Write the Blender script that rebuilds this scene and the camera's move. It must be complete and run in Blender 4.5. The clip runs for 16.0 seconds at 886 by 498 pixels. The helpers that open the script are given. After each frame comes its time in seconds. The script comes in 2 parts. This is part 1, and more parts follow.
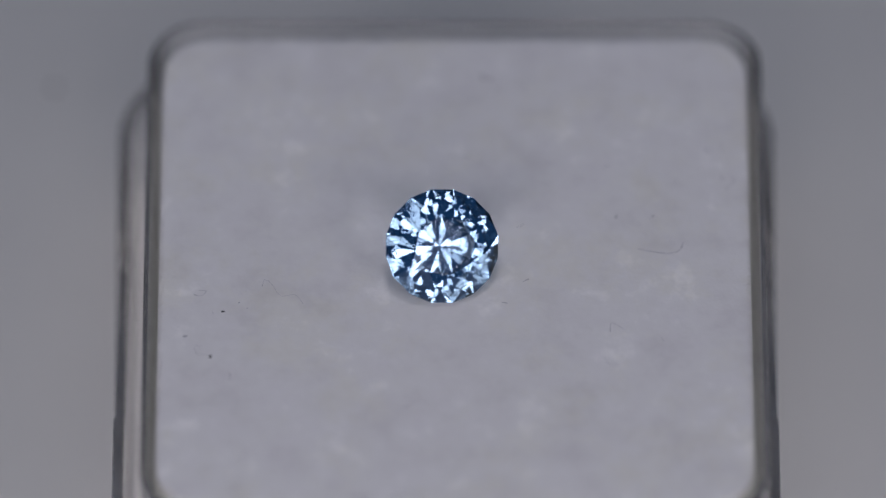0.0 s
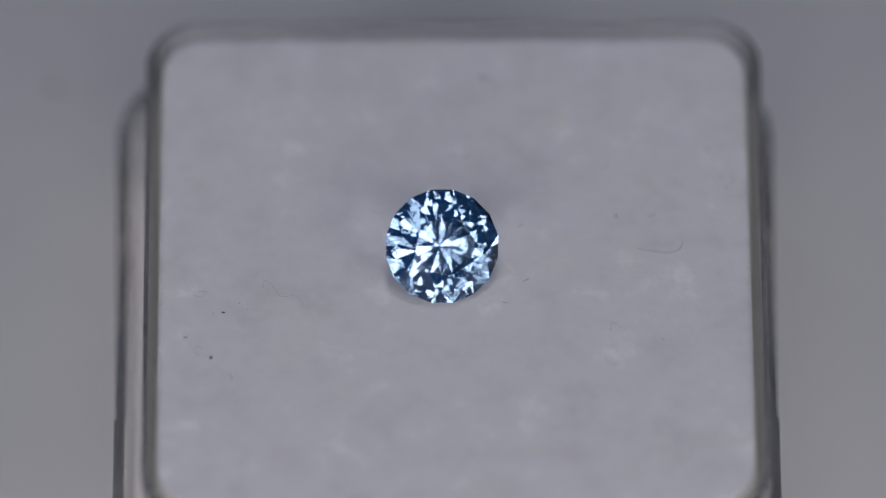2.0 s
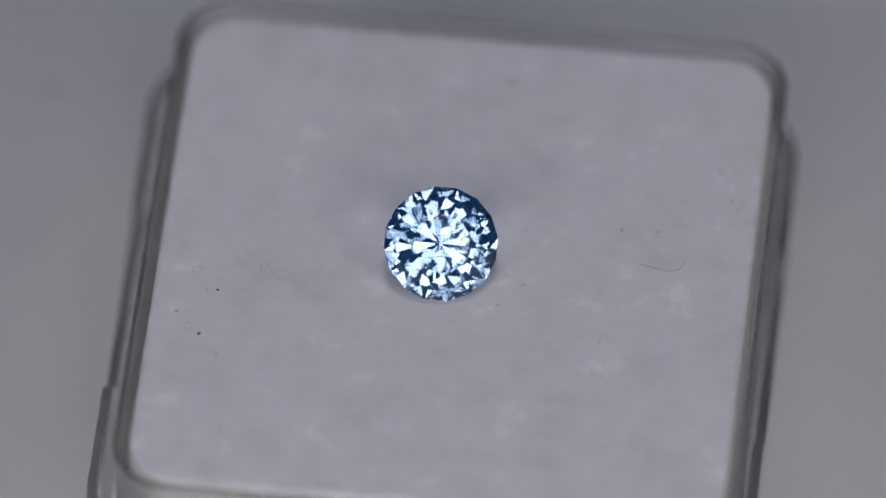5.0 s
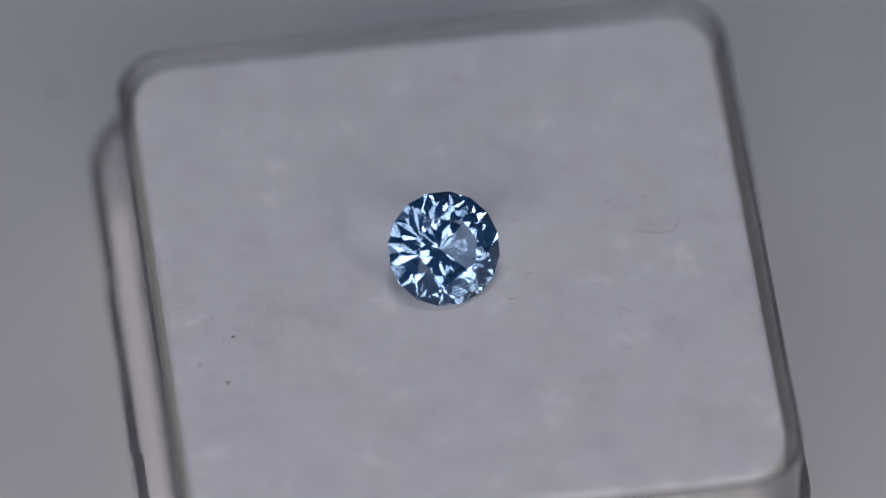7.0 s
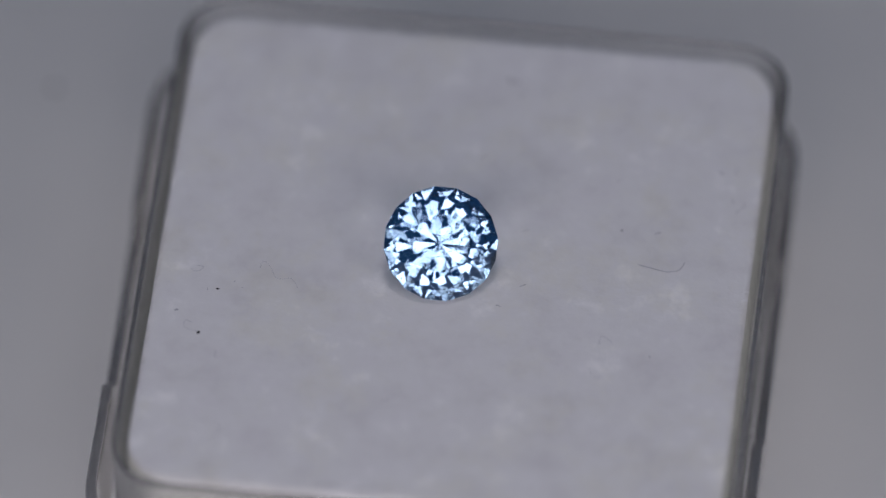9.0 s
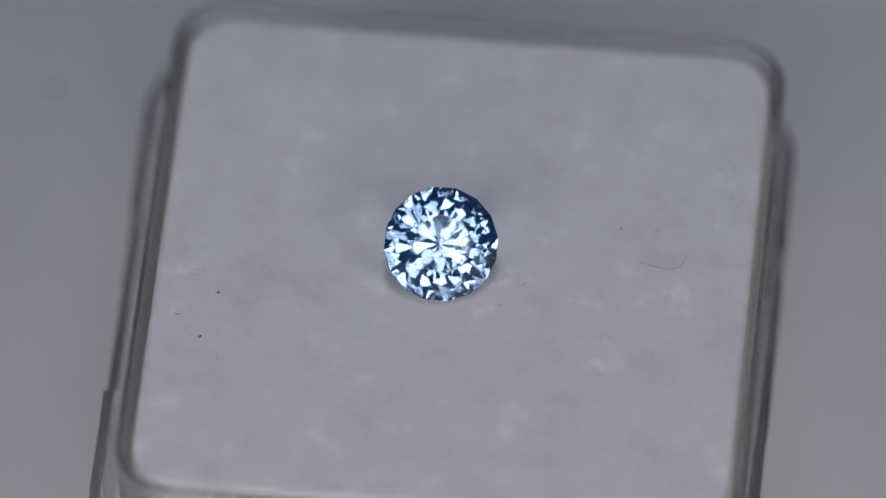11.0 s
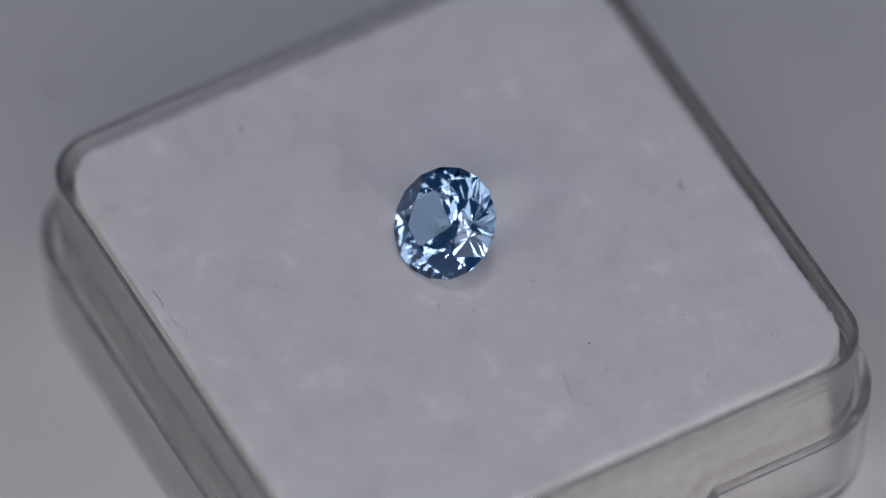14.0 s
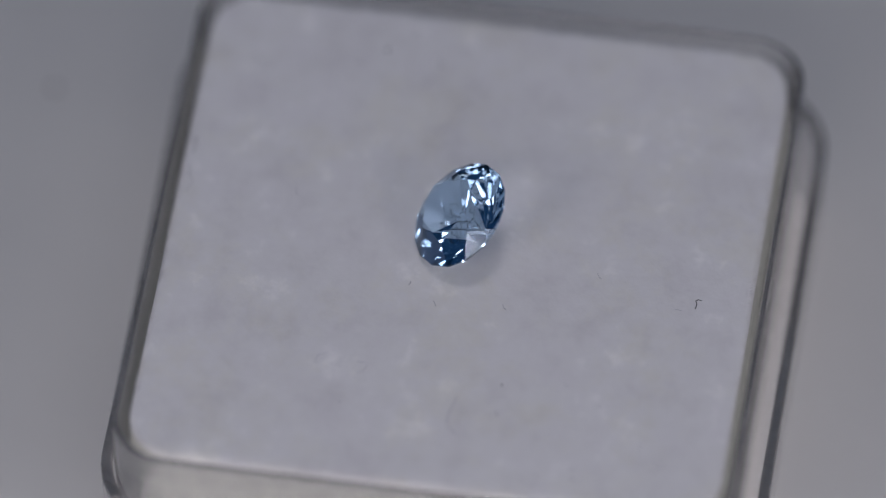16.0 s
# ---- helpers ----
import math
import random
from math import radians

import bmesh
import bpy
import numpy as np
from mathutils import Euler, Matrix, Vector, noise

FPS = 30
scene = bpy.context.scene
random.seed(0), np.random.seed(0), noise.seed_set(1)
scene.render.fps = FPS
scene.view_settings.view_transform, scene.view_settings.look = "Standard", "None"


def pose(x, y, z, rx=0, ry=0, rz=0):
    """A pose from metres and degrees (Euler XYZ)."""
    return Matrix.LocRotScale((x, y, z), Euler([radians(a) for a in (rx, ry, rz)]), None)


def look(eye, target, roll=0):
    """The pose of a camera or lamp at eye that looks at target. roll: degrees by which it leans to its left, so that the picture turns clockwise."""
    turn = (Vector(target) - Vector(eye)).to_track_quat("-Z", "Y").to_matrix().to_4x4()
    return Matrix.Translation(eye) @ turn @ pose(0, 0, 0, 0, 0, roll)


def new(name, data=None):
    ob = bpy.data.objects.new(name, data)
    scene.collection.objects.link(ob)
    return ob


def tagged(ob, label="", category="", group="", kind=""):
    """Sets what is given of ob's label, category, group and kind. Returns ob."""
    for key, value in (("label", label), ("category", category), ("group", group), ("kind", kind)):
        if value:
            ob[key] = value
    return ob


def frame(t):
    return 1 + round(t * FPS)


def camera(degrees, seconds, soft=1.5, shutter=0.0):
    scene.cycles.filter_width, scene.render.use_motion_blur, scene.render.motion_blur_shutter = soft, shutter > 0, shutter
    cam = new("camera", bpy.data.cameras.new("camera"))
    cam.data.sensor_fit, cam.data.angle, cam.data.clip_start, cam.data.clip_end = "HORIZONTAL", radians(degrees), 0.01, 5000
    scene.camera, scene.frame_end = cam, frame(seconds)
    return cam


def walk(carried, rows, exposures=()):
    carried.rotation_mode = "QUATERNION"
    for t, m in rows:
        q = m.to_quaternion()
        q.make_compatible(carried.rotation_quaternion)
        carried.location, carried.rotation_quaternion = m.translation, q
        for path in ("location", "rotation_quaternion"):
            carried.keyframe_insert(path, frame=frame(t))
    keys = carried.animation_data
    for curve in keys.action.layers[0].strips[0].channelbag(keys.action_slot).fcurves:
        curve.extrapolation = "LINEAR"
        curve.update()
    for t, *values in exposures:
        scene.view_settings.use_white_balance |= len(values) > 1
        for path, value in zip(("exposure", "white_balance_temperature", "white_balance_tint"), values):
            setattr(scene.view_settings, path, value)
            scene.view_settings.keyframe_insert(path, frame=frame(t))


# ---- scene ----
MM = 0.001
PAD = 10.6            # height of the foam pad's face over the table, mm
ELEV = radians(52.14)  # how far the camera looks down
DIST = 550.0
CX, CU = -1.166, 0.58066


def eye_at(d):
    up = Vector((0, math.sin(ELEV), math.cos(ELEV)))
    ahead = Vector((0, math.cos(ELEV), -math.sin(ELEV)))
    return (Vector((CX, 0, PAD)) + CU * up + d * ahead) * MM


cam = camera(4.35, 16.0, soft=1.25)
cam.data.dof.use_dof = True
cam.data.dof.focus_distance = (DIST - 1.2) * MM
cam.data.dof.aperture_fstop = 13
walk(cam, [(0, look(eye_at(-DIST), eye_at(0))), (16, look(eye_at(-DIST), eye_at(0)))])

# ---- world and light ----
world = bpy.data.worlds.new("dim_room")
scene.world = world
world.use_nodes = True
world.node_tree.nodes["Background"].inputs[0].default_value = (0.17, 0.48, 1.0, 1)
world.node_tree.nodes["Background"].inputs[1].default_value = 0.08


COOL = (1.005, 0.948, 1.02)


def panel(name, away, clock, distance, w, h, watts, colour=COOL):
    """A square light panel beside the lens: away degrees off the lens's axis, at that clock angle round it."""
    way = pose(0, 0, 0, 90 - math.degrees(ELEV)) @ pose(0, 0, 0, 0, 0, clock) @ pose(0, 0, 0, away) @ Vector((0, 0, 1))
    lamp = bpy.data.lights.new(name, "AREA")
    lamp.shape, lamp.size, lamp.size_y, lamp.energy, lamp.color = "RECTANGLE", w, h, watts, colour
    ob = new(name, lamp)
    ob.matrix_world = look(way * distance + Vector((0, 0, PAD * MM)), (0, 0, PAD * MM))
    return ob


for k in range(12):
    panel("ring_light", 13.2, 30 * k, 0.22, 0.021, 0.021, 0.0050)
# Unseen pair added to bring the foam up to brightness without whitening the stone.
for clock in (75, -75):
    panel("side_fill", 38, clock, 0.24, 0.065, 0.065, 0.063)
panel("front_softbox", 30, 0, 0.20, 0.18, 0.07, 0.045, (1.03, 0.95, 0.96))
# Added, unseen: makes up the pad light that the narrow ring lacks.
panel("overhead_fill", 42, 180, 0.30, 0.055, 0.055, 0.098)
scene.view_settings.exposure = 0.0


# ---- materials ----
def material(name):
    m = bpy.data.materials.new(name)
    m.use_nodes = True
    t = m.node_tree
    return m, t, t.nodes["Principled BSDF"]


def add(t, kind, **sets):
    n = t.nodes.new(kind)
    for k, v in sets.items():
        n.inputs[k].default_value = v
    return n


def noise_on(t, scale, detail=4.0, rough=0.55):
    co = t.nodes.new("ShaderNodeTexCoord")
    n = add(t, "ShaderNodeTexNoise", Scale=scale, Detail=detail, Roughness=rough)
    t.links.new(co.outputs["Object"], n.inputs["Vector"])
    return n


def ramp(t, source, stops):
    r = t.nodes.new("ShaderNodeValToRGB")
    el = r.color_ramp.elements
    while len(el) < len(stops):
        el.new(0.5)
    for e, (p, c) in zip(el, stops):
        e.position, e.color = p, (*c, 1)
    t.links.new(source, r.inputs["Fac"])
    return r


def bump_from(t, bsdf, source, strength, distance):
    b = add(t, "ShaderNodeBump", Strength=strength, Distance=distance)
    t.links.new(source, b.inputs["Height"])
    t.links.new(b.outputs["Normal"], bsdf.inputs["Normal"])


def mat_table():
    m, t, b = material("white_acrylic_board")
    n = noise_on(t, 55.0, 3.0)
    r = ramp(t, n.outputs["Fac"], [(0.3, (0.66, 0.652, 0.628)), (0.7, (0.715, 0.705, 0.675))])
    t.links.new(r.outputs["Color"], b.inputs["Base Color"])
    b.inputs["Roughness"].default_value = 0.45
    return m


def mat_foam():
    m, t, b = material("white_foam")
    big = noise_on(t, 520.0, 4.0, 0.58)
    fine = noise_on(t, 2600.0, 3.0, 0.6)
    r = ramp(t, big.outputs["Fac"], [(0.28, (0.685, 0.675, 0.678)), (0.46, (0.742, 0.735, 0.735)), (0.60, (0.765, 0.76, 0.762)), (0.72, (0.86, 0.85, 0.845))])
    drift = noise_on(t, 240.0, 5.0, 0.7)
    d = ramp(t, drift.outputs["Fac"], [(0.34, (0.992, 0.986, 1.0)), (0.50, (1.0, 1.0, 1.0)), (0.64, (1.0, 0.995, 0.955))])
    tone = t.nodes.new("ShaderNodeMix")
    tone.data_type, tone.blend_type = "RGBA", "MULTIPLY"
    tone.inputs[0].default_value = 1.0
    t.links.new(r.outputs["Color"], tone.inputs[6])
    t.links.new(d.outputs["Color"], tone.inputs[7])
    t.links.new(tone.outputs[2], b.inputs["Base Color"])
    mix = t.nodes.new("ShaderNodeMath")
    mix.operation = "ADD"
    t.links.new(big.outputs["Fac"], mix.inputs[0])
    t.links.new(fine.outputs["Fac"], mix.inputs[1])
    bump_from(t, b, mix.outputs[0], 0.16, 0.00015)
    b.inputs["Roughness"].default_value = 0.95
    b.inputs["Specular IOR Level"].default_value = 0.1
    return m


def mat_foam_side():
    m, t, b = material("dimmed_cut_foam_side")
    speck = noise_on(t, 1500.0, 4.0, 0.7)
    # Beige speckled cut face, its tone lowered for light lost behind the plastic.
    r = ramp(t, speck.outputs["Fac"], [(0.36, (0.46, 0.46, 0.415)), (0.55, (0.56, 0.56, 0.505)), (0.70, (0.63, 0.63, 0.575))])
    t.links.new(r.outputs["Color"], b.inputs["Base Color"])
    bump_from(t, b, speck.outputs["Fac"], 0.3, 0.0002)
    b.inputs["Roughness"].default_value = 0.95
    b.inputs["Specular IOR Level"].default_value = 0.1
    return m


def mat_plastic():
    m, t, b = material("clear_polystyrene")
    b.inputs["Base Color"].default_value = (0.945, 0.945, 0.95, 1)
    b.inputs["Transmission Weight"].default_value = 0.92
    b.inputs["IOR"].default_value = 1.57
    n = noise_on(t, 420.0, 4.0)
    r = ramp(t, n.outputs["Fac"], [(0.35, (0.07,) * 3), (0.75, (0.20,) * 3)])
    t.links.new(r.outputs["Color"], b.inputs["Roughness"])
    bump_from(t, b, n.outputs["Fac"], 0.02, 0.0002)
    return m


def mat_edge_plastic():
    """Edges of the plastic, some white mixed into the clear to lift their dark look."""
    m, t, b = material("lightened_polystyrene_edge")
    b.inputs["Base Color"].default_value = (0.93, 0.93, 0.94, 1)
    b.inputs["IOR"].default_value = 1.57
    n = noise_on(t, 260.0, 2.0, 0.5)
    r = ramp(t, n.outputs["Fac"], [(0.35, (0.05,) * 3), (0.7, (0.11,) * 3)])
    t.links.new(r.outputs["Color"], b.inputs["Roughness"])
    w = ramp(t, n.outputs["Fac"], [(0.30, (0.96,) * 3), (0.72, (0.88,) * 3)])
    t.links.new(w.outputs["Color"], b.inputs["Transmission Weight"])
    return m


def mat_gem():
    m = bpy.data.materials.new("pale_blue_sapphire")
    m.use_nodes = True
    t = m.node_tree
    t.nodes.remove(t.nodes["Principled BSDF"])
    g = add(t, "ShaderNodeBsdfGlass", Roughness=0.0, IOR=1.77, Color=(0.81, 0.903, 0.985, 1))
    t.links.new(g.outputs[0], t.nodes["Material Output"].inputs["Surface"])
    return m


def mat_plain(name, colour, rough=0.8):
    m, t, b = material(name)
    n = noise_on(t, 3000.0, 2.0)
    lo, hi = [c * 0.75 for c in colour], [min(1, c * 1.2) for c in colour]
    r = ramp(t, n.outputs["Fac"], [(0.35, lo), (0.65, hi)])
    t.links.new(r.outputs["Color"], b.inputs["Base Color"])
    b.inputs["Roughness"].default_value = rough
    return m


TABLE, FOAM, PLASTIC, GEM = mat_table(), mat_foam(), mat_plastic(), mat_gem()
FOAM_SIDE, EDGE = mat_foam_side(), mat_edge_plastic()
DARK = mat_plain("dark_lint", (0.03, 0.03, 0.035))
GREY = mat_plain("grey_lint", (0.44, 0.44, 0.47))
BROWN = mat_plain("brown_grit", (0.05, 0.042, 0.03))
NEEDLE = mat_plain("dark_needle", (0.02, 0.018, 0.016))


# ---- mesh helpers ----
def mesh_of(name, bm, mat, smooth=0.0):
    me = bpy.data.meshes.new(name)
    bmesh.ops.recalc_face_normals(bm, faces=bm.faces)
    bm.to_mesh(me)
    bm.free()
    me.materials.append(mat)
    if smooth:
        for p in me.polygons:
            p.use_smooth = True
        me.set_sharp_from_angle(angle=radians(smooth))
    return me


def part(name, bm, mat, parent, label="", smooth=0.0):
    ob = new(name, mesh_of(name, bm, mat, smooth))
    ob.parent = parent
    return tagged(ob, label)


def square_ring(half, r, z, side=44, corner=9):
    """A closed ring of points round a square with rounded corners, all rings with the same count."""
    pts = []
    for c in range(4):
        a0 = radians(90 * c)
        ca, sa = math.cos(a0), math.sin(a0)
        line = [(half, -(half - r) + 2 * (half - r) * i / side) for i in range(side)]
        arc = [(half - r + r * math.cos(radians(90 * i / corner)), half - r + r * math.sin(radians(90 * i / corner))) for i in range(corner)]
        pts += [Vector((x * ca - y * sa, x * sa + y * ca, z)) for x, y in line + arc]
    return pts


def lofted_parts(thing, rings, mat, spans, smooth=50):
    """Skins the rings and shares the skin out among named parts, each a span of ring numbers; the first part takes both end caps."""
    for name, spanned in spans:
        bm = bmesh.new()
        made = {}

        def ring(k):
            if k not in made:
                made[k] = [bm.verts.new(p * MM) for p in rings[k]]
            return made[k]

        for first, last in spanned:
            for k in range(first, last):
                a, b = ring(k), ring(k + 1)
                for i in range(len(a)):
                    j = (i + 1) % len(a)
                    bm.faces.new((a[i], a[j], b[j], b[i]))
        if name == spans[0][0]:
            bm.faces.new(ring(0)[::-1])
            bm.faces.new(ring(len(rings) - 1))
        me = bpy.data.meshes.new(name)
        bm.to_mesh(me)
        bm.free()
        me.materials.append(mat if name == spans[0][0] else EDGE)
        for p in me.polygons:
            p.use_smooth = True
        me.set_sharp_from_angle(angle=radians(smooth))
        ob = new(name, me)
        ob.parent = thing
        ob.visible_shadow = False


def tube(bm, pts, radius, sides=6, thin=1.0):
    """A closed bent rod through the points, in millimetres, thinner towards its ends."""
    pts = [Vector(p) for p in pts]
    rings = []
    for i, p in enumerate(pts):
        ahead = (pts[min(i + 1, len(pts) - 1)] - pts[max(i - 1, 0)]).normalized()
        side = ahead.cross(Vector((0, 0, 1)))
        side = side.normalized() if side.length > 1e-4 else Vector((1, 0, 0))
        up = side.cross(ahead)
        r = radius * (0.55 if i in (0, len(pts) - 1) else 1.0)
        rings.append([bm.verts.new((p + r * (math.cos(2 * math.pi * k / sides) * side + thin * math.sin(2 * math.pi * k / sides) * up)) * MM) for k in range(sides)])
    for a, b in zip(rings, rings[1:]):
        for k in range(sides):
            bm.faces.new((a[k], a[(k + 1) % sides], b[(k + 1) % sides], b[k]))
    bm.faces.new(rings[0][::-1])
    bm.faces.new(rings[-1])


def smooth_line(pts, steps=5):
    """A flowing line through a few points (Catmull-Rom)."""
    out = []
    for i in range(len(pts) - 1):
        p0, p1, p2, p3 = (pts[max(0, min(len(pts) - 1, i + k))] for k in (-1, 0, 1, 2))
        for j in range(steps):
            u = j / steps
            out.append(0.5 * (2 * p1 + (p2 - p0) * u + (2 * p0 - 5 * p1 + 4 * p2 - p3) * u ** 2 + (3 * p1 - p0 - 3 * p2 + p3) * u ** 3))
    return out + [pts[-1]]


# ---- setting ----
def build_table():
    bm = bmesh.new()
    s = 1.5
    vs = [bm.verts.new((x, y, z)) for z in (-0.02, 0) for x, y in ((-s, -s), (s, -s), (s, s), (-s, s))]
    for f in ((3, 2, 1, 0), (4, 5, 6, 7), (0, 1, 5, 4), (1, 2, 6, 5), (2, 3, 7, 6), (3, 0, 4, 7)):
        bm.faces.new([vs[i] for i in f])
    tagged(new("ground", mesh_of("ground", bm, TABLE)), "matt white board under the gem box", "table top", kind="structure")


build_table()

# ---- the gem box, its foam and the stone: all turn together ----
BOX_X, BOX_Y = -0.61, -0.35   # the box's middle beside the turning axis, mm
turning = []


def turn_with(ob, base):
    turning.append((ob, base))
    ob.matrix_world = base
    return ob


def notched(ring, drop):
    """Lowers a ring over the middle of two opposite sides: the thumb notches of the lid."""
    out = []
    for p in ring:
        k = min(1.0, max(0.0, (5.6 - abs(p.y)) / 0.9)) if abs(p.x) > 12 else 0.0
        k = 0.6 * k + 0.4 * k * k * (3 - 2 * k)
        out.append(Vector((p.x, p.y, p.z - drop * k)))
    return out


def build_lid():
    """The box's lid, turned over and pushed under the tray."""
    lip = PAD - 4.60
    rings = [square_ring(h, r, z) for h, r, z in ((14.1, 3.4, 0.0), (14.7, 3.8, 0.07), (15.15, 4.1, 0.28), (15.42, 4.3, 0.65), (15.52, 4.4, 1.1), (15.525, 4.4, 1.2))]
    rings += [notched(square_ring(h, r, z), 1.35) for h, r, z in (
        (15.697, 4.42, lip - 0.12), (15.70, 4.42, lip - 0.05), (15.67, 4.4, lip - 0.01), (15.63, 4.36, lip),
        (15.24, 4.05, lip), (15.20, 4.0, lip - 0.01), (15.17, 4.0, lip - 0.06), (15.1, 3.9, lip - 1.0))]
    rings += [square_ring(h, r, z) for h, r, z in ((14.92, 3.65, 1.5), (14.90, 3.6, 1.4), (14.72, 3.5, 1.1), (14.4, 3.2, 0.88))]
    ob = new("box_lid")
    lofted_parts(ob, rings, PLASTIC, [("shell", [(0, 6), (12, len(rings) - 1)]), ("lip", [(6, 12)])])
    tagged(ob, "clear plastic lid with thumb notches, upturned under the gem box", "box lid")
    return turn_with(ob, pose((BOX_X - 0.41) * MM, (BOX_Y + 0.19) * MM, 0.00001))


def build_box():
    top = PAD + 0.32
    wall = [(13.7, 2.2, 0.90), (14.05, 2.4, 0.98), (14.32, 2.5, 1.2), (14.42, 2.55, 1.6), (14.423, 2.55, 1.7)]
    # fine draw lines under the rim
    for z in (9.1, 9.62, 9.85, 10.2):
        x = 14.423 + 0.0263 * (z - 1.7)
        wall += [(x, 2.6, z - 0.06), (x - 0.006, 2.6, z), (x, 2.6, z + 0.06)]
    lip = [(14.658, 2.6, top - 0.18)]
    lip += [(14.528 + 0.13 * math.cos(radians(a)), 2.5 + 0.1 * math.cos(radians(a)), top - 0.13 + 0.13 * math.sin(radians(a))) for a in range(0, 181, 15)]
    lip += [(14.39, 2.4, top - 0.18)]
    # the wall thins towards the rim
    inner = [(14.27, 2.35, 9.9), (14.262, 2.35, 9.8), (14.15, 2.25, 8.9), (14.146, 2.25, 8.8), (14.08, 2.2, 7.6), (14.06, 2.15, 2.1), (14.05, 2.15, 2.0), (13.7, 2.0, 1.75)]
    rings = [square_ring(*p) for p in wall + lip + inner]
    a, b = len(wall), len(wall) + len(lip) - 1
    ob = new("gem_box")
    lofted_parts(ob, rings, PLASTIC, [("tray", [(0, a), (b, len(rings) - 1)]), ("rim", [(a, b)])])
    tagged(ob, "clear plastic square gem box standing in its upturned lid", "gem box")
    return turn_with(ob, pose(BOX_X * MM, BOX_Y * MM, 0.00001))


def build_foam():
    bm = bmesh.new()
    n = 150
    half = 13.92
    grid = []
    for j in range(n + 1):
        row = []
        for i in range(n + 1):
            x, y = (2 * i / n - 1) * half, (2 * j / n - 1) * half
            # corners rounded
            cx, cy = max(abs(x) - (half - 2.3), 0), max(abs(y) - (half - 2.3), 0)
            l = math.hypot(cx, cy)
            if cx > 0 and cy > 0 and l > 0:
                s = max(cx, cy) / l
                x, y = math.copysign(half - 2.3 + cx * s, x), math.copysign(half - 2.3 + cy * s, y)
            edge = max(abs(x), abs(y))
            rag = 0.0
            if edge > half - 0.01 or (i in (0, n) or j in (0, n)):
                rag = 0.12 * abs(noise.noise(Vector((x * 1.3, y * 1.3, 3)))) + 0.13 * random.random() ** 2
            z = PAD + 0.012 * noise.noise(Vector((x * 0.5, y * 0.5, 0))) + 0.010 * noise.noise(Vector((x * 2.5, y * 2.5, 1)))
            z -= 0.07 * max(0.0, (edge - (half - 0.5)) / 0.5) ** 2
            f = 1 - rag / half
            row.append(bm.verts.new((x * f * MM, y * f * MM, z * MM)))
        grid.append(row)
    for j in range(n):
        for i in range(n):
            bm.faces.new((grid[j][i], grid[j][i + 1], grid[j + 1][i + 1], grid[j + 1][i]))
    rim = [e for e in bm.edges if e.is_boundary]
    for z in (PAD - 0.35, PAD - 1.3, PAD - 2.3, PAD - 3.4, PAD - 4.6, PAD - 6.0, 1.8):
        low = bmesh.ops.extrude_edge_only(bm, edges=rim)
        for v in [g for g in low["geom"] if isinstance(g, bmesh.types.BMVert)]:
            wob = 0.02 * noise.noise(Vector((v.co.x * 900, v.co.y * 900, z * 1.5)))
            x, y = abs(v.co.x) / MM, abs(v.co.y) / MM
            cx, cy = x - (half - 2.3), y - (half - 2.3)
            if cx > 0 and cy > 0:
                g = 2.3 / math.hypot(cx, cy)
                x, y = half - 2.3 + cx * g, half - 2.3 + cy * g
            elif x > y:
                x = half + wob + 0.09 * min(1.0, PAD - z)
            else:
                y = half + wob + 0.09 * min(1.0, PAD - z)
            v.co.x, v.co.y = math.copysign(x * MM, v.co.x), math.copysign(y * MM, v.co.y)
            v.co.z = z * MM
        rim = [g for g in low["geom"] if isinstance(g, bmesh.types.BMEdge) and g.is_boundary]
    bmesh.ops.holes_fill(bm, edges=[e for e in bm.edges if e.is_boundary])
    ob = new("foam_pad", mesh_of("foam_pad", bm, FOAM, 60))
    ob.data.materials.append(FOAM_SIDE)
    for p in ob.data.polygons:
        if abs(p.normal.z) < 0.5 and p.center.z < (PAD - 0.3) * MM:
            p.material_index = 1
    tagged(ob, "white foam pad filling the clear gem box", "foam pad")
    fuzz = bmesh.new()
    for k in range(1500):
        side, along = k % 4, random.uniform(-half + 2.2, half - 2.2)
        if noise.noise(Vector((along * 0.35, side * 7.3, 2))) < -0.05:
            continue
        out, lift = random.uniform(0.0, 0.10), random.uniform(-0.05, 0.06)
        p = Vector((half - 0.25, along, PAD - 0.02))
        q = p + Vector((0.25 + out * 0.6, random.uniform(-0.15, 0.15), lift))
        spin = pose(0, 0, 0, 0, 0, 90 * side)
        tube(fuzz, [spin @ p, spin @ ((p + q) / 2 + Vector((0, 0.03, 0.02))), spin @ q], random.uniform(0.006, 0.014), 4)
    part("fuzz", fuzz, FOAM, ob, "frayed white edge fibres")
    return turn_with(ob, pose(BOX_X * MM, BOX_Y * MM, 0.00001))


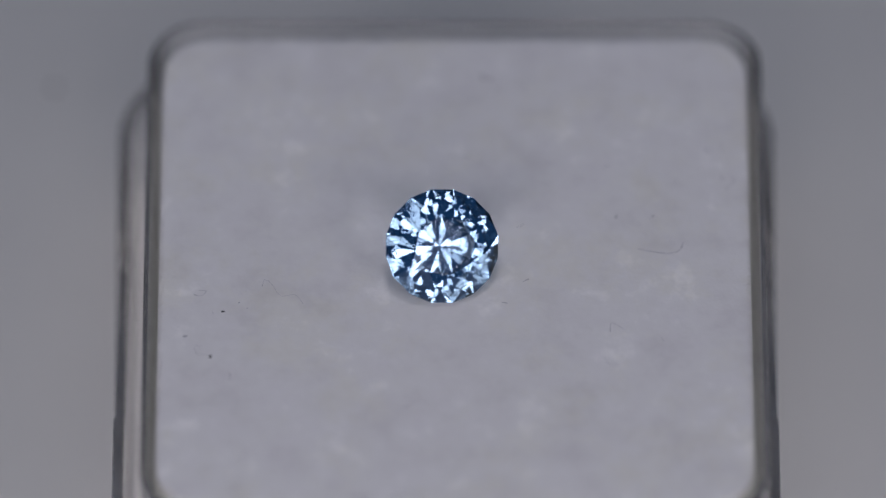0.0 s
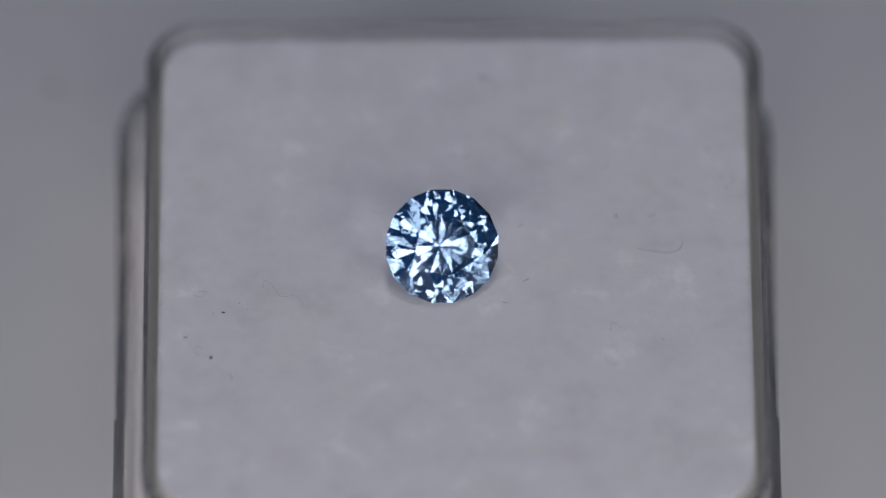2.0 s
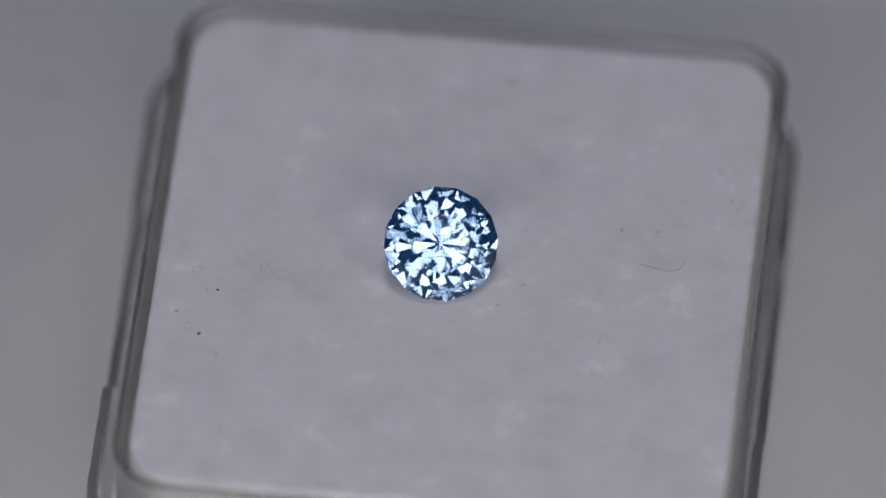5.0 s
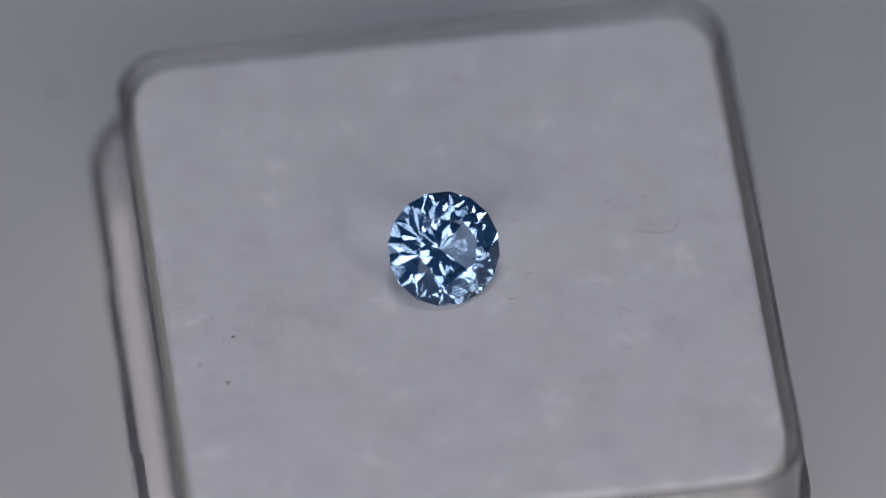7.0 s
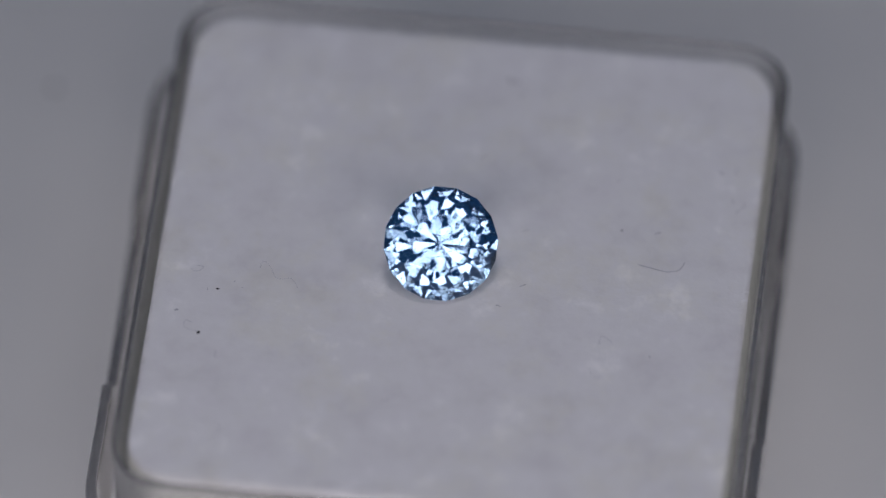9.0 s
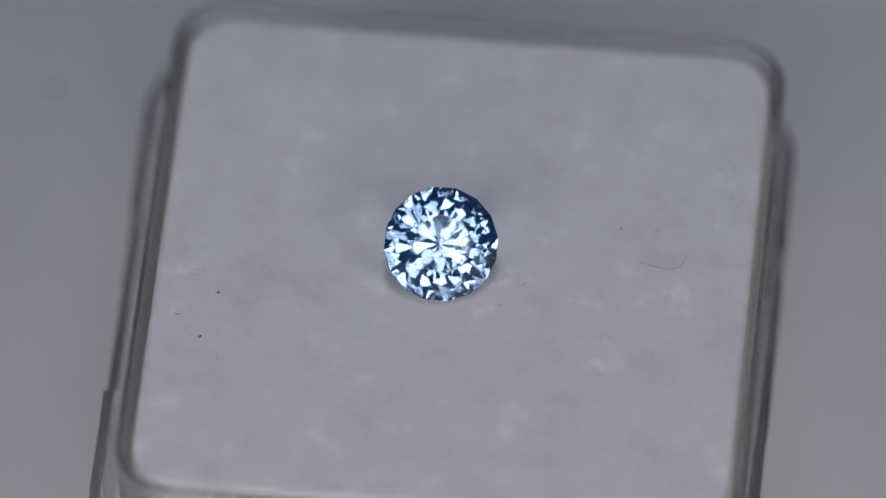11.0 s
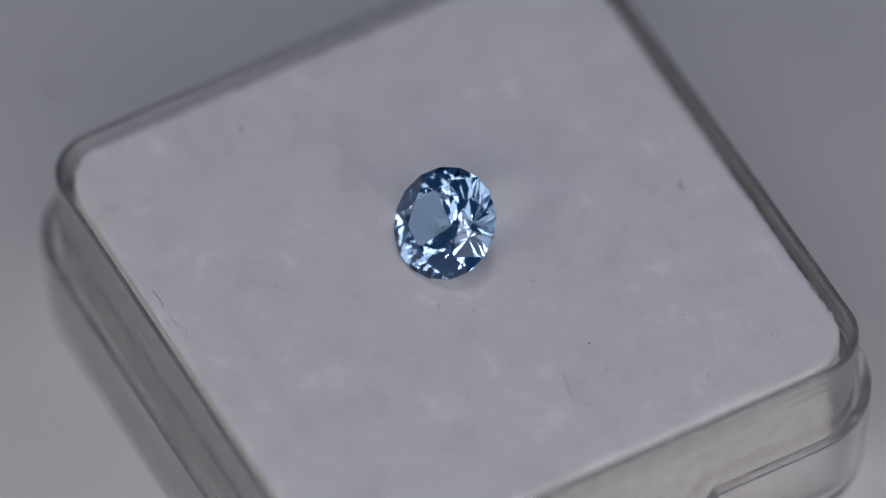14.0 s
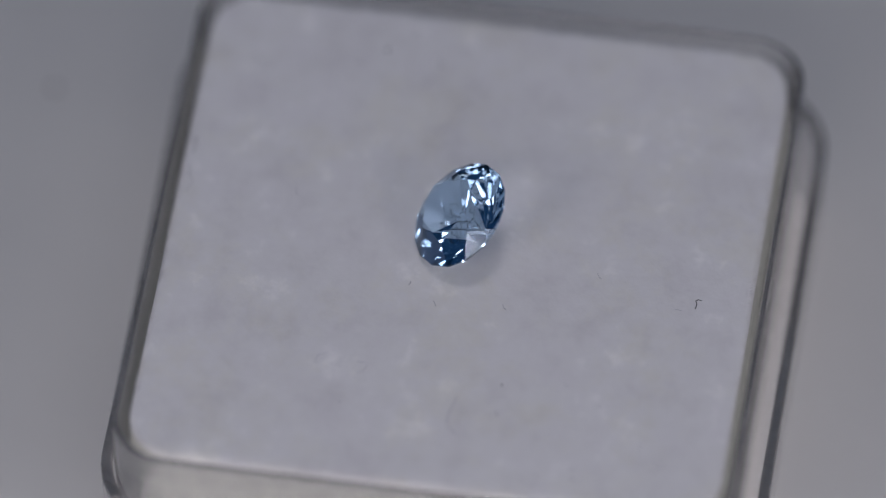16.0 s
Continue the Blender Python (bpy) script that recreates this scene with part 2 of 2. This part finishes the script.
def solid_of(planes, size):
    """The convex solid inside all the planes (nx, ny, nz, d)."""
    P = np.array(planes)
    n = len(P)
    I, J, K = np.array([(i, j, k) for i in range(n) for j in range(i + 1, n) for k in range(j + 1, n)]).T
    M = np.stack([P[I, :3], P[J, :3], P[K, :3]], 1)
    ok = np.abs(np.linalg.det(M)) > 1e-5
    X = np.linalg.solve(M[ok], np.stack([P[I, 3], P[J, 3], P[K, 3]], 1)[ok][..., None])[..., 0]
    X = X[(X @ P[:, :3].T <= P[:, 3] + 1e-7).all(1)]
    kept = []
    for x in X:
        if not any(np.abs(x - y).max() < 2e-4 for y in kept):
            kept.append(x)
    bm = bmesh.new()
    verts = [bm.verts.new(Vector(x) * size) for x in kept]
    for nx, ny, nz, d in planes:
        no = Vector((nx, ny, nz))
        on = [i for i, x in enumerate(kept) if abs(no.dot(Vector(x)) - d) < 3e-4]
        if len(on) < 3:
            continue
        mid = sum((Vector(kept[i]) for i in on), Vector()) / len(on)
        u = (Vector(kept[on[0]]) - mid).normalized()
        w = no.cross(u)
        on.sort(key=lambda i: math.atan2((Vector(kept[i]) - mid).dot(w), (Vector(kept[i]) - mid).dot(u)))
        bm.faces.new([verts[i] for i in on])
    bm.normal_update()
    return bm


def build_gem():
    R = 2.66
    planes = []

    def cut(azimuth, slope, r, z):
        """A facet through the point at radius r and height z; slope in degrees off level, over 90 for the pavilion."""
        a, s = radians(azimuth), radians(slope)
        no = (math.sin(s) * math.cos(a), math.sin(s) * math.sin(a), math.cos(s))
        planes.append((*no, no[0] * r * math.cos(a) + no[1] * r * math.sin(a) + no[2] * z))

    corner = 1 / math.cos(radians(11.25))
    A, g, crown = 0.50, 0.02, 37.0
    touch = A / math.cos(radians(22.5))
    zt = g + (corner - touch) * math.tan(radians(crown))
    for k in range(16):
        cut(11.25 + 22.5 * k, 90, 1, 0)
    cut(0, 0, 0, zt)
    for k in range(8):
        cut(45 * k, crown, corner, g)
    for k in range(16):
        cut(11.25 + 22.5 * k, 43.0, 1, g)
        cut(11.25 + 22.5 * k, 180 - 41.0, 1, -g)
        cut(22.5 * k, 180 - 39.2, corner, -g)
    for k in range(8):
        cut(22.5 + 45 * k, 22, A, zt)
    bm = solid_of(planes, R * MM)
    stone = new("gemstone")
    tagged(stone, "round brilliant-cut pale blue sapphire lying tilted on the foam", "gemstone")
    m = pose(GEM_X * MM, GEM_Y * MM, 0, 0, 0, GEM_FACE) @ pose(0, 0, 0, GEM_TILT, 0, 0) @ pose(0, 0, 0, 0, 0, GEM_SPIN)
    sink = min((m @ v.co).z for v in bm.verts)
    wanted = (("table", lambda n: n.z > 0.999), ("crown", lambda n: 0.1 < n.z < 0.999), ("girdle", lambda n: abs(n.z) <= 0.1), ("pavilion", lambda n: n.z < -0.1))
    for name, keep in wanted:
        piece = bm.copy()
        bmesh.ops.delete(piece, geom=[f for f in piece.faces if not keep(f.normal)], context="FACES")
        me = bpy.data.meshes.new(name)
        piece.to_mesh(me)
        piece.free()
        me.materials.append(GEM)
        ob = new(name, me)
        ob.parent = stone
        ob.visible_shadow = name == "crown"
    bm.free()
    # fine needles, and veils of dark specks strung along healed cracks
    for k in range(11):
        a = random.uniform(-0.5, 0.9) + math.pi * (k % 2)
        p = Vector((random.uniform(-0.2, 0.3), random.uniform(-0.25, 0.2), random.uniform(-0.42, -0.2))) * R
        d = Vector((math.cos(a), math.sin(a), random.uniform(-0.25, 0.35))) * random.uniform(0.12, 0.42)
        needle = bmesh.new()
        tube(needle, [p - d, p + d * 0.3 + Vector((0.02, 0.015, 0.01)), p + d], random.uniform(0.007, 0.013), 5)
        part("inclusion", needle, NEEDLE, stone, "fine dark needle")
    for k in range(9):
        a = random.uniform(0.2, 1.0) + (1.3 if k % 3 == 2 else 0)
        p = Vector((random.uniform(-0.22, 0.28), random.uniform(-0.28, 0.15), random.uniform(-0.40, -0.22))) * R
        d = Vector((math.cos(a), math.sin(a), random.uniform(-0.15, 0.25))) * random.uniform(0.35, 0.75)
        veil = bmesh.new()
        for i in range(20):
            u = random.uniform(-1, 1)
            c = p + d * u + Vector((random.gauss(0, 0.045), random.gauss(0, 0.045), random.gauss(0, 0.02)))
            r = random.uniform(0.007, 0.02) * (1.5 if random.random() < 0.12 else 1)
            lump = bmesh.ops.create_icosphere(veil, subdivisions=1, radius=r * MM)["verts"]
            long = random.uniform(1.0, 2.6)
            for v in lump:
                v.co = (Matrix.Rotation(a, 3, "Z") @ Vector((v.co.x * long, v.co.y, v.co.z))) + c * MM
        part("veil", veil, NEEDLE, stone, "string of tiny dark specks")
    return turn_with(stone, Matrix.Translation((0, 0, PAD * MM - sink + 0.00013)) @ m)


GEM_X, GEM_Y, GEM_SPIN, GEM_TILT, GEM_FACE = -1.215, -0.56, 0.0, 38.9, 14.0
build_lid()
build_box()
build_foam()
build_gem()


# ---- lint and grit on the foam ----
def lint(mat, radius, label, *xy):
    """A fibre lying on the pad; x, y of its bends beside the turning axis, mm."""
    pts = [Vector((xy[i], xy[i + 1], 0)) for i in range(0, len(xy), 2)]
    mid = sum(pts, Vector()) / len(pts)
    line = smooth_line([p - mid for p in pts])
    for i, p in enumerate(line):
        p.z = 0.035 + 0.015 * math.sin(i * 1.7)
    bm = bmesh.new()
    tube(bm, line, radius * (0.68 if mat is GREY else 0.75))
    ob = new("lint_fibre", mesh_of("lint_fibre", bm, mat, 60))
    tagged(ob, label, "lint", "lint on the foam")
    turn_with(ob, pose(mid.x * MM, mid.y * MM, (PAD + 0.01) * MM))


def grit(mat, size, label, x, y, long=1.0, turn=0.0):
    """A crumb on the pad: a small uneven lump."""
    bm = bmesh.new()
    bmesh.ops.create_icosphere(bm, subdivisions=2, radius=size * MM)
    for v in bm.verts:
        k = 1 + 0.35 * noise.noise(v.co * (900 / size) + Vector((x, y, 0)))
        v.co = Vector((v.co.x * long * k, v.co.y * k, v.co.z * 0.6 * k))
    ob = new("grit", mesh_of("grit", bm, mat, 80))
    tagged(ob, label, "grit", "grit on the foam")
    turn_with(ob, pose(x * MM, y * MM, (PAD + size * 0.4) * MM, 0, 0, turn))


def scatter():
    dark, pale = "fine dark lint fibre lying on white foam", "faint grey lint fibre lying on white foam"
    lint(GREY, 0.014, pale, -12.92, -1.96, -12.70, -2.09, -12.46, -2.03, -12.31, -1.82, -12.41, -1.76, -12.65, -1.76)
    lint(GREY, 0.012, pale, -12.42, -5.14, -12.72, -5.04, -12.82, -5.27, -12.66, -5.54, -12.37, -5.57, -12.15, -5.64)
    lint(GREY, 0.012, pale, -9.67, -1.57, -9.57, -1.14, -9.25, -1.36, -8.80, -2.09, -8.13, -2.02, -7.74, -2.58)
    lint(GREY, 0.020, dark, -11.22, -6.65, -11.10, -6.79, -11.15, -6.98, -11.01, -7.08)
    lint(GREY, 0.026, "long curved grey hair lying on white foam", 8.00, 0.70, 8.72, 0.55, 9.40, 0.43, 9.95, 0.60, 10.18, 1.07)
    lint(GREY, 0.022, dark, 8.59, 2.55, 8.72, 2.68, 8.87, 2.72)
    lint(GREY, 0.030, dark, 11.25, 6.70, 11.35, 6.62, 11.48, 6.60)
    lint(GREY, 0.016, pale, 12.13, 6.47, 11.99, 6.75, 12.22, 7.01)
    lint(GREY, 0.020, dark, 11.95, 4.93, 12.06, 5.04, 12.12, 4.82)
    lint(GREY, 0.020, dark, 12.22, 4.27, 12.64, 4.80, 12.48, 5.01)
    lint(GREY, 0.016, "small curled grey lint fibre on white foam", 10.83, 10.21, 11.06, 10.31, 10.87, 10.63, 10.58, 10.74, 10.53, 10.51, 10.79, 10.34)
    lint(DARK, 0.016, dark, -5.53, -13.92, -5.35, -13.82, -5.09, -13.86, -4.89, -13.80, -4.45, -13.90)
    lint(GREY, 0.018, dark, -3.70, -13.84, -3.37, -13.86, -2.97, -13.76, -2.81, -13.55, -2.10, -13.88)
    lint(GREY, 0.018, pale, 9.60, 9.50, 9.67, 9.57, 9.76, 9.60)
    lint(GREY, 0.016, pale, 7.60, 7.28, 7.65, 7.35, 7.72, 7.50)
    lint(GREY, 0.014, pale, 6.45, 5.55, 6.60, 5.61, 6.70, 5.75)
    lint(GREY, 0.014, pale, -10.76, -11.90, -10.44, -11.47, -10.37, -11.08, -10.56, -10.85)
    lint(GREY, 0.016, pale, -3.04, -8.73, -2.90, -8.62, -2.70, -8.55)
    lint(GREY, 0.024, dark, 1.60, -2.47, 1.72, -2.48, 1.86, -2.54)
    lint(DARK, 0.024, dark, 1.23, 10.99, 0.96, 11.03, 0.73, 10.97, 0.68, 11.26)
    lint(GREY, 0.020, pale, 1.41, 10.05, 1.40, 10.22, 1.46, 10.38)
    lint(GREY, 0.020, pale, -0.18, 6.17, 0.00, 6.23, 0.13, 6.38)
    lint(GREY, 0.020, pale, 2.32, 2.02, 2.50, 2.08, 2.63, 2.23)
    lint(GREY, 0.020, pale, 2.60, -1.25, 2.75, -1.15, 2.89, -1.09)
    lint(GREY, 0.014, pale, 6.68, -4.27, 6.77, -3.70, 7.35, -4.10)
    lint(GREY, 0.014, pale, 6.35, -5.67, 6.61, -6.10, 7.06, -6.20)
    lint(GREY, 0.018, pale, 9.07, -4.60, 9.15, -4.70, 9.22, -4.77)
    lint(GREY, 0.016, pale, -12.00, -3.00, -11.98, -3.08, -11.95, -3.17)
    crumb = "tiny dark grit speck on white foam"
    grit(DARK, 0.066, crumb, -12.07, -5.67, 1.5, 70)
    grit(DARK, 0.050, crumb, -11.50, -3.00, 2.0, 5)
    grit(DARK, 0.042, crumb, 7.02, 2.65, 1.3, 60)
    grit(GREY, 0.035, crumb, -10.76, -2.46)
    grit(GREY, 0.030, crumb, -10.36, -2.80)
    grit(GREY, 0.060, crumb, -13.28, -4.47, 1.6, 10)


scatter()


def build_spot():
    """A brownish crumb on the board."""
    bm = bmesh.new()
    bmesh.ops.create_icosphere(bm, subdivisions=2, radius=0.19 * MM)
    for v in bm.verts:
        v.co *= 1 + 0.25 * noise.noise(v.co * 6000)
        v.co.z *= 0.3
    ob = new("crumb", mesh_of("crumb", bm, BROWN, 80))
    tagged(ob, "small pale brown crumb on the white board", "crumb")
    ob.location = (SPOT_X * MM, SPOT_Y * MM, 0.08 * MM)


SPOT_X, SPOT_Y = -20.13, 18.87
build_spot()


# ---- motion ----
SPEED = 18.7   # degrees a second, the table drive's one speed
TURNS = [(0, 0), (0.95, -17.6), (1.95, 1.2), (2.98, -18.0), (4.30, 6.75), (5.56, -16.8), (6.94, 8.9), (8.39, -18.2), (10.02, 12.6), (16.0, -98.6)]


def angle_at(t):
    for (t0, a0), (t1, a1) in zip(TURNS, TURNS[1:]):
        if t <= t1:
            return a0 + (a1 - a0) * (t - t0) / (t1 - t0)
    return TURNS[-1][1]


def motions():
    times = sorted({round(i * 0.2, 2) for i in range(81)} | {round(t + d, 2) for t, _ in TURNS[1:-1] for d in (-0.07, 0, 0.07)})
    for ob, base in turning:
        walk(ob, [(t, pose(0, 0, 0, 0, 0, angle_at(t)) @ base) for t in times])


motions()
